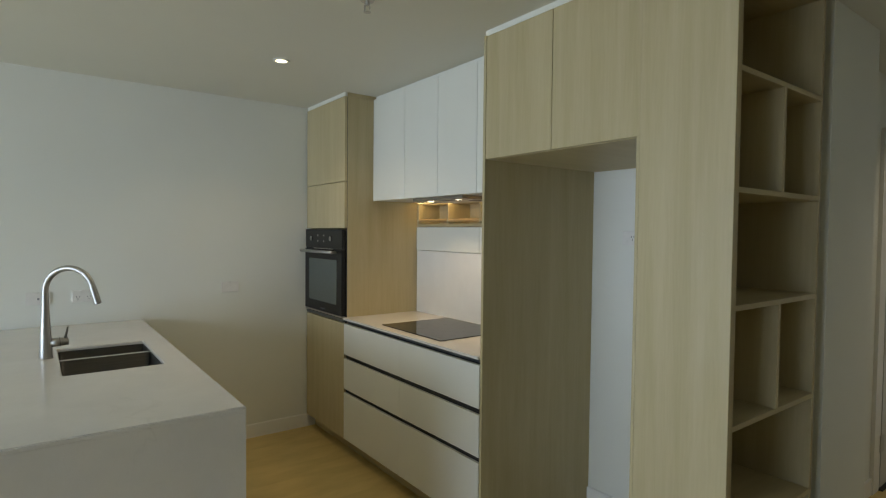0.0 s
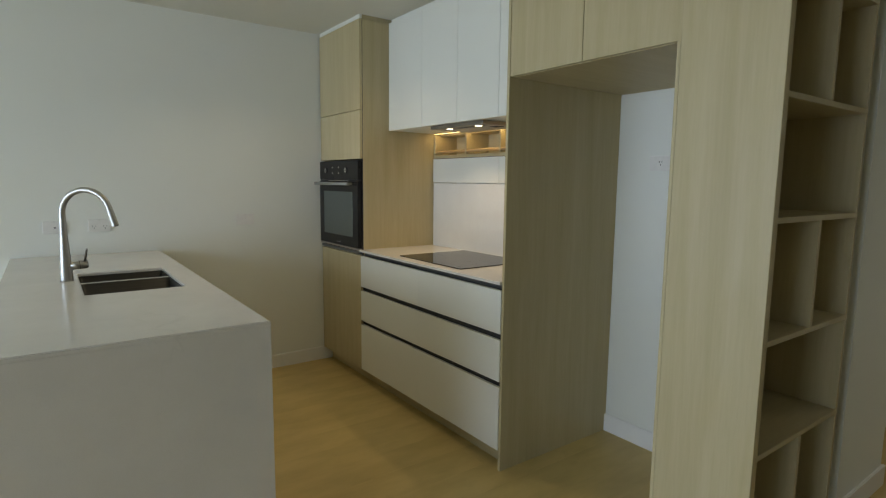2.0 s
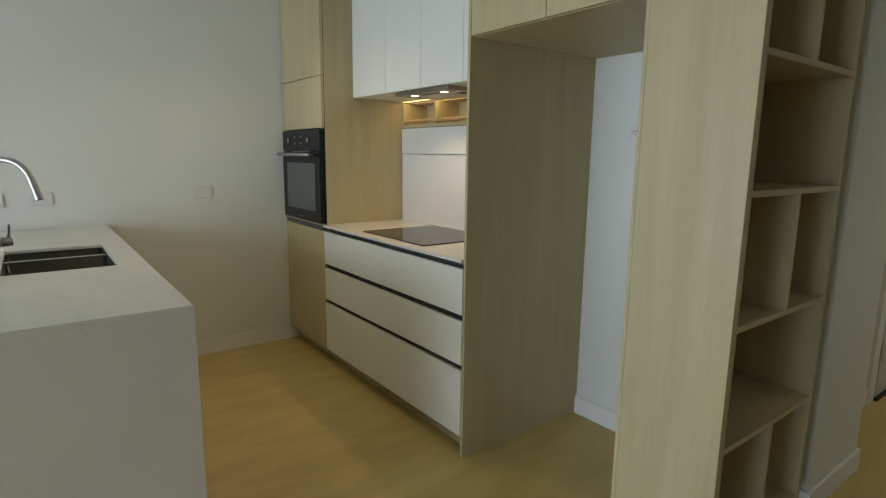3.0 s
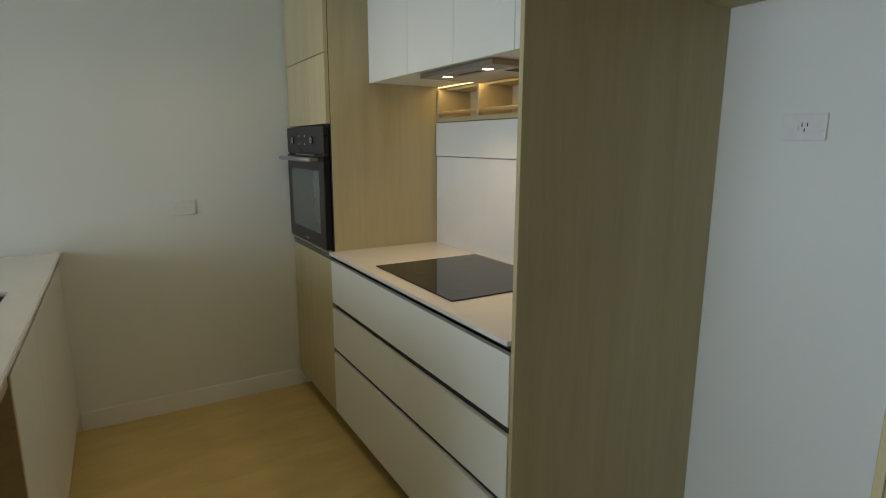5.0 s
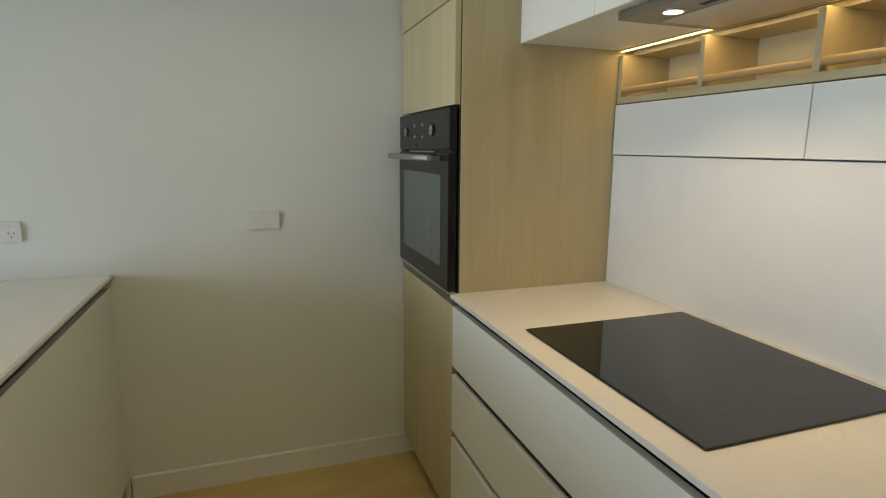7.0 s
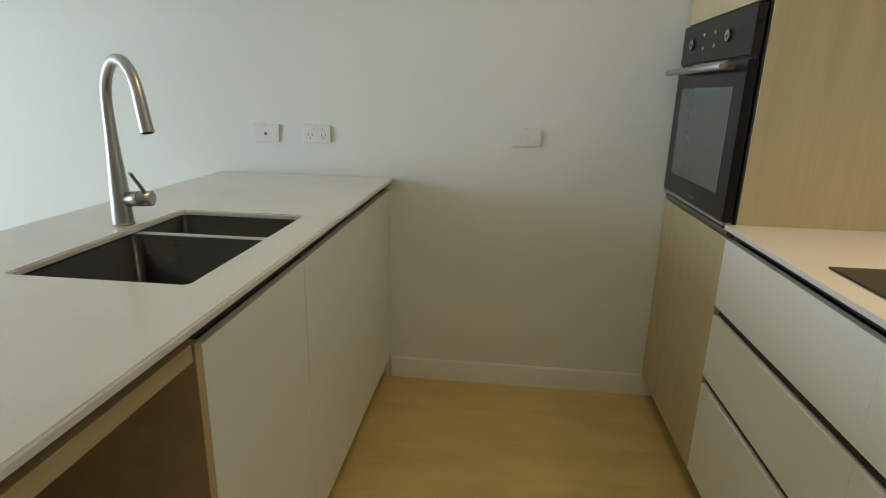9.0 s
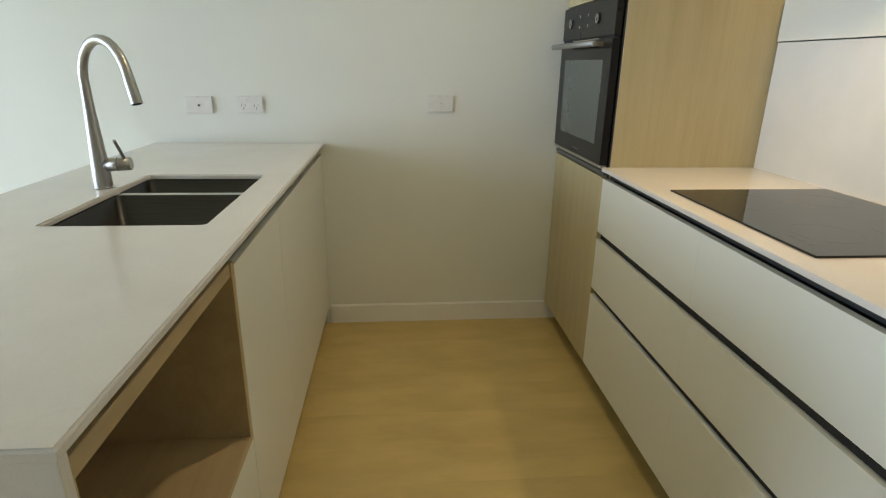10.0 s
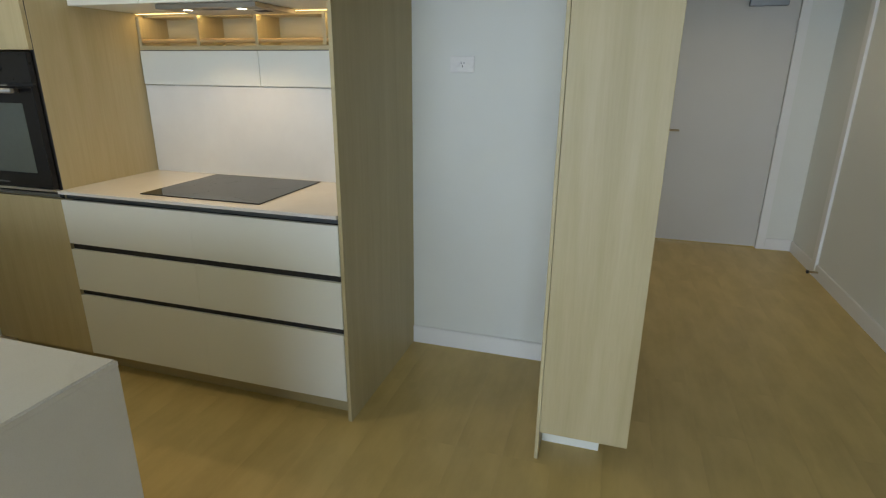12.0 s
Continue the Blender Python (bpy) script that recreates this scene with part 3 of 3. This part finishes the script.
part("top_filler", box(TALL + 0.004, TALL + 0.02, NY0 - 0.33, NY1 + 0.014, 2.4005, CEILING), WHITE, oc, "white strip closing the gap to the ceiling")

# ---- bookcase at the end of the run ----
BY0, BY1 = 0.832, 1.152
bc = thing("bookcase", (2.1, 1.0, 0), "tall empty pale oak bookcase with open compartments", "bookcase")
part("front_panel", panel(TALL, TALL + 0.019, BY0, BY1 + 0.0005, 0.125, 2.398), OAK, bc, "wide plain oak end panel")
part("niche_panel", panel(TALL + 0.002, 2.5085, BY1 + 0.002, NY0 - 0.0005, 0.0, 2.398), OAK, bc)
part("left_side", panel(TALL + 0.0205, TALL + 0.038, BY0 + 0.003, BY1, 0.125, 2.398), OAK, bc)
part("right_side", panel(2.412, 2.430, BY0 + 0.016, BY1, 0.125, 2.398), OAK, bc)
part("back_panel", panel(TALL + 0.0385, 2.4115, BY1 - 0.012, BY1 + 0.001, 0.125, 2.398), OAK, bc)
SZ = (0.137, 0.528, 0.896, 1.274, 1.641, 2.012)
for z in SZ:
    part("shelf_board", panel(TALL + 0.0385, 2.4115, BY0 + 0.014, BY1 - 0.0125, z - 0.009, z + 0.009), OAK_X, bc)
part("top_board", panel(TALL + 0.0385, 2.4115, BY0 + 0.010, BY1 - 0.0125, 2.380, 2.398), OAK_X, bc)
for lo, hi in ((SZ[0], SZ[1]), (SZ[2], SZ[3]), (SZ[4], SZ[5])):
    part("upright_divider", panel(2.085, 2.103, BY0 + 0.012, BY1 - 0.0125, lo + 0.0092, hi - 0.0092), OAK, bc)
part("plinth", box(1.845, 2.40, 0.927, BY1, 0.0, 0.1245), WHITE, bc, "white recessed plinth")

# ---- island ----
IX0, IX1, IY0 = -0.150, 0.607, 1.860
isl = thing("kitchen_island", (0.24, 2.95, 0), "white island cabinet with an open oak shelf bay", "kitchen island")
FX = 0.594                       # face of the island doors
JY = 2.510
part("back_panel", panel(0.02, 0.038, IY0 + 0.018, Y_FAR - 0.002, 0.0, 0.868), WHITE, isl)
part("carcass", boxes((0.04, FX - 0.021, 3.30, Y_FAR - 0.004, 0.10, 0.868), (0.04, FX - 0.021, JY + 0.02, 3.30, 0.10, 0.60)), WHITE, isl)
for y0, y1 in ((JY, 2.975), (2.975, Y_FAR - 0.018)):
    part("door", panel(FX - 0.019, FX, y0 + 0.0013, y1 - 0.0013, 0.10, 0.868), WHITE, isl)
part("wall_filler", panel(FX - 0.019, FX, Y_FAR - 0.0165, Y_FAR - 0.0005, 0.0, 0.868), WHITE, isl)
# the shade band beneath the slab is put into this rail's dark colour
part("finger_rail", boxes((FX - 0.045, FX - 0.022, JY - 0.6, Y_FAR - 0.004, 0.8685, 0.9055)), DARK, isl, "recessed finger rail, coloured dark for the shade under the benchtop")
part("kickboard", panel(FX - 0.07, FX - 0.055, IY0 + 0.018, Y_FAR - 0.002, 0.0, 0.099), WHITE, isl)
# open bay
bay = thing("shelf_bay", (0.35, 2.22, 0.432), "open pale oak bay built into the island for an appliance", "shelf")
part("bay_side", panel(0.06, FX, IY0 + 0.019, IY0 + 0.038, 0.432, 0.878), BAY, bay)
part("bay_side", panel(0.06, FX, JY - 0.019, JY - 0.001, 0.432, 0.878), BAY, bay)
part("bay_floor", panel(0.06, FX, IY0 + 0.0385, JY - 0.0195, 0.432, 0.450), BAY, bay)
part("bay_top", panel(0.06, FX - 0.004, IY0 + 0.0385, JY - 0.0195, 0.848, 0.878), BAY, bay)
part("bay_back", panel(0.06, 0.075, IY0 + 0.0385, JY - 0.0195, 0.4505, 0.8475), BAY, bay)
part("lower_door", panel(FX - 0.019, FX, IY0 + 0.020, JY - 0.0013, 0.10, 0.430), WHITE, isl)

# benchtop with the sink cut-out, and the waterfall end
SX0, SX1, SY0, SY1 = 0.135, 0.500, 2.640, 3.234


def rounded(x0, x1, y0, y1, r, n=6):
    out = []
    for cx, cy, a in ((x1 - r, y1 - r, 0), (x0 + r, y1 - r, 90), (x0 + r, y0 + r, 180), (x1 - r, y0 + r, 270)):
        out += [(cx + r * math.cos(radians(a + 90 * i / n)), cy + r * math.sin(radians(a + 90 * i / n))) for i in range(n + 1)]
    return out


def slab_with_hole(outer, hole, z0, z1):
    bm = bmesh.new()
    layers = []
    for z in (z0, z1):
        loops = []
        for pts in (outer, hole):
            vs = [bm.verts.new((x, y, z)) for x, y in pts]
            es = [bm.edges.new((a, b)) for a, b in zip(vs, vs[1:] + vs[:1])]
            loops.append((vs, es))
        bmesh.ops.triangle_fill(bm, edges=[e for _, es in loops for e in es], use_beauty=True)
        layers.append(loops)
    for k in range(2):
        lo, hi = layers[0][k][0], layers[1][k][0]
        for i in range(len(lo)):
            j = (i + 1) % len(lo)
            bm.faces.new((lo[i], lo[j], hi[j], hi[i]))
    bmesh.ops.recalc_face_normals(bm, faces=bm.faces)
    return bm


top = thing("island_benchtop", (0.24, 2.95, 0), "pale stone island benchtop with a waterfall end", "benchtop")
bm = slab_with_hole([(IX0, IY0), (IX1, IY0), (IX1, Y_FAR - 0.001), (IX0, Y_FAR - 0.001)], rounded(SX0, SX1, SY0, SY1, 0.010), 0.906, 0.920)
rim = [e for e in bm.edges if all(abs(v.co.z - 0.92) < 1e-4 for v in e.verts) and len({f.normal.z > 0.5 for f in e.link_faces}) == 2]
bmesh.ops.bevel(bm, geom=rim, offset=0.0040, segments=3, affect="EDGES")
part("benchtop", bm, STONE, top)
part("waterfall_end", box(IX0, IX1, IY0, IY0 + 0.016, 0.0, 0.9058, 0.0015), STONE, top, "pale stone end panel down to the floor")

sink = thing("kitchen_sink", (0.318, 2.95, 0.69), "dark brushed steel double-bowl sink under the benchtop", "sink")


def bowl(x0, x1, y0, y1, z0, z1, r=0.02):
    bm = bmesh.new()
    loops = []
    for inset, z in ((0, z1), (0.004, z0 + 0.02), (0.022, z0)):
        loops.append([bm.verts.new((x, y, z)) for x, y in rounded(x0 + inset, x1 - inset, y0 + inset, y1 - inset, r)])
    for a, b in zip(loops, loops[1:]):
        for i in range(len(a)):
            j = (i + 1) % len(a)
            bm.faces.new((a[j], a[i], b[i], b[j])).smooth = True
    bm.faces.new(loops[-1])
    outer = [bm.verts.new((x, y, z1)) for x, y in rounded(x0 - 0.012, x1 + 0.012, y0 - 0.012, y1 + 0.012, r + 0.01)]
    for i in range(len(outer)):
        j = (i + 1) % len(outer)
        bm.faces.new((outer[i], outer[j], loops[0][j], loops[0][i]))
    geom = bmesh.ops.solidify(bm, geom=list(bm.faces), thickness=-0.0012)
    bmesh.ops.recalc_face_normals(bm, faces=bm.faces)
    return bm


SM = 3.02
part("bowl", bowl(SX0 + 0.004, SX1 - 0.004, SY0 + 0.004, SM - 0.014, 0.690, 0.9045), SINKM, sink, "large steel bowl")
part("bowl", bowl(SX0 + 0.004, SX1 - 0.004, SM + 0.014, SY1 - 0.004, 0.735, 0.9045), SINKM, sink, "small steel bowl")
part("dividing_rim", box(SX0 + 0.002, SX1 - 0.002, SM - 0.013, SM + 0.013, 0.895, 0.9058, 0.003), STEEL, sink, "bright steel rim between the bowls")
for cx, cy, z in ((0.318, 2.84, 0.6915), (0.318, 3.14, 0.7365)):
    part("drain", ring((cx, cy, z), (0, 0, 1), 0.018, 0.042, 0.003), STEEL, sink)

# ---- tap ----
TX, TY = 0.089, 3.040
tap = thing("kitchen_tap", (TX, TY, 0.92), "brushed steel gooseneck kitchen tap with a side lever", "tap")
D = Vector((0.191, -0.135, 0)).normalized()


def along(r, z):
    return (TX + D.x * r, TY + D.y * r, z)


part("base_ring", rod((TX, TY, 0.9201), (TX, TY, 0.926), 0.0275, seg=32, bevel=0.001), TAPM, tap)
spine = [(0, 0.9255, 0.0255), (0, 0.97, 0.0245), (0, 1.01, 0.0225), (0, 1.06, 0.0195), (0, 1.12, 0.0160), (0, 1.17, 0.0140), (0, 1.205, 0.0132)]
R = 0.105
for i in range(0, 14):
    a = radians(180 - i * 12.5)
    spine.append((R + R * math.cos(a), 1.219 + R * math.sin(a), 0.0128))
part("body_and_spout", tube([along(r, z) for r, z, _ in spine], [r for *_, r in spine], 28), TAPM, tap)
part("spray_head", tube([along(0.2042, 1.2535), along(0.2052, 1.2503), along(0.2115, 1.2295), along(0.221, 1.198), along(0.2305, 1.167)],
                        [0.0125, 0.01305, 0.0136, 0.0142, 0.0148], 28), TAPM, tap, "steel pull-down spray head")
part("nozzle", tube([along(0.2304, 1.1672), along(0.2308, 1.1658)], [0.0115, 0.011], 20), DARK, tap)
part("lever_hub", rod((TX + 0.01, TY + 0.001, 0.986), (TX + 0.084, TY + 0.008, 0.990), 0.0195, seg=28, bevel=0.002), TAPM, tap)
part("hub_ring", ring((TX + 0.050, TY + 0.0048, 0.9882), (1, 0.095, 0.054), 0.0190, 0.0199, 0.0015), DARK, tap)
part("lever", tube([(TX + 0.070, TY + 0.004, 1.000), (TX + 0.074, TY - 0.018, 1.022), (TX + 0.080, TY - 0.060, 1.064)], [0.0055, 0.005, 0.0042], 14), TAPM, tap)


# ---- power points ----
def wall_plate(name, label, category, at, axis, w, h, kind_of):
    """axis: the wall's outward direction, 'y' for facing -y and 'x' for facing -x."""
    px, py, pz = at
    t = thing(name, at, label, category)

    def slab(a0, a1, z0, z1, d0, d1, bev=0.0):
        if axis == "y":
            return box(px + a0, px + a1, py - d1, py - d0, pz + z0, pz + z1, bev)
        return box(px - d1, px - d0, py + a0, py + a1, pz + z0, pz + z1, bev)

    part("plate", slab(-w / 2, w / 2, -h / 2, h / 2, 0.0, 0.009, 0.003), PLASTIC, t)
    if kind_of == "double":
        for s in (-1, 1):
            part("rocker", slab(s * 0.018 - 0.007, s * 0.018 + 0.007, 0.012, 0.024, 0.0085, 0.012, 0.001), PLASTIC, t)
            for dx, dz, tilt in ((-0.008, -0.004, 0), (0.008, -0.004, 0), (0, -0.017, 0)):
                part("pin_slot", slab(s * 0.028 + dx - 0.0011, s * 0.028 + dx + 0.0011, dz - 0.0045, dz + 0.0045, 0.0088, 0.0094), DARK, t)
    elif kind_of == "one":
        part("rocker", slab(0.012, 0.030, -0.010, 0.006, 0.0085, 0.012, 0.001), PLASTIC, t)
        for dx, dz in ((-0.010, 0.006), (0.004, 0.006), (-0.003, -0.008)):
            part("pin_slot", slab(dx - 0.0014, dx + 0.0014, dz - 0.005, dz + 0.005, 0.0088, 0.0094), DARK, t)
    elif kind_of == "switch":
        part("rocker", slab(-0.008, 0.008, -0.007, 0.007, 0.0085, 0.0125, 0.0015), PLASTIC, t)
        part("indicator", slab(-0.0015, 0.0015, 0.002, 0.004, 0.0124, 0.0128), GREY, t)
    else:
        if axis == "y":
            part("socket_hole", rod((px, py - 0.0085, pz - 0.002), (px, py - 0.012, pz - 0.002), 0.0055, seg=16), GREY, t)
    return t


wall_plate("switch_plate", "white isolator switch plate on the white wall", "switch", (1.149, Y_FAR, 1.102), "y", 0.118, 0.073, "switch")
wall_plate("power_point", "white double power point on the wall above the island", "power point", (0.289, Y_FAR, 1.091), "y", 0.116, 0.073, "double")
wall_plate("aerial_socket", "white wall plate with one round socket", "socket", (0.068, Y_FAR, 1.088), "y", 0.116, 0.073, "single")
wall_plate("power_point", "white single power point inside the fridge space", "power point", (NICHE, 1.702, 1.479), "x", 0.116, 0.073, "one")

# ---- ceiling fittings ----
dl = thing("downlight", (1.139, 2.98, CEILING - 0.012), "lit round recessed downlight in the white ceiling", "downlight")
part("trim_ring", ring((1.139, 2.98, CEILING), (0, 0, -1), 0.0295, 0.044, 0.006), GLOSS, dl)
part("lamp", rod((1.139, 2.98, CEILING - 0.0005), (1.139, 2.98, CEILING - 0.003), 0.029, seg=28), LAMP, dl, "glowing lamp face")
# unseen copy, added as a fitting for the hallway's fill lamp
copy_thing(dl, pose(4.0, 0.2, CEILING - 0.012))
sp = thing("sprinkler", (1.129, 2.005, CEILING - 0.05), "chrome fire sprinkler head hanging from the ceiling", "sprinkler")
part("escutcheon", rod((1.129, 2.005, CEILING), (1.129, 2.005, CEILING - 0.006), 0.030, 0.026, 24), STEEL, sp)
part("stem", rod((1.129, 2.005, CEILING - 0.006), (1.129, 2.005, CEILING - 0.022), 0.009, seg=16), STEEL, sp)
part("frame_arm", boxes((1.116, 1.120, 2.002, 2.008, CEILING - 0.046, CEILING - 0.022), (1.138, 1.142, 2.002, 2.008, CEILING - 0.046, CEILING - 0.022)), STEEL, sp)
part("deflector", rod((1.129, 2.005, CEILING - 0.046), (1.129, 2.005, CEILING - 0.049), 0.015, seg=20), STEEL, sp)

# ---- floorboards ----
floor = solid("floor", box(X_WIN - 0.15, X_END + 0.12, Y_BACK - 0.15, Y_FAR + 0.15, -0.12, -0.0035), JOINT, "pale matt oak floorboards running across the kitchen", "floor", "structure")
BW, GAP = 0.190, 0.0003
rng = random.Random(4)
meshes = {}


def board_mesh(length):
    key = round(length, 2)
    if key not in meshes:
        bm = box(-key / 2 + GAP / 2, key / 2 - GAP / 2, -BW / 2 + GAP / 2, BW / 2 - GAP / 2, -0.010, 0.0)
        meshes[key] = mesh_of("floorboard", bm, FLOOR)
    return meshes[key]


y = Y_BACK
while y < Y_FAR - 0.001:
    x = X_WIN
    first = True
    while x < X_END - 0.001:
        length = rng.choice((0.6, 1.0, 1.4)) if first else 1.9
        first = False
        length = round(min(length, X_END - x), 2)
        if X_END - x - length < 0.25:
            length = round(X_END - x, 2)
        ob = new("floorboard", board_mesh(length))
        ob.parent = floor
        ob.location = Vector((x + length / 2, y + BW / 2, 0.0)) - base_of[floor]
        x += length
    y += BW
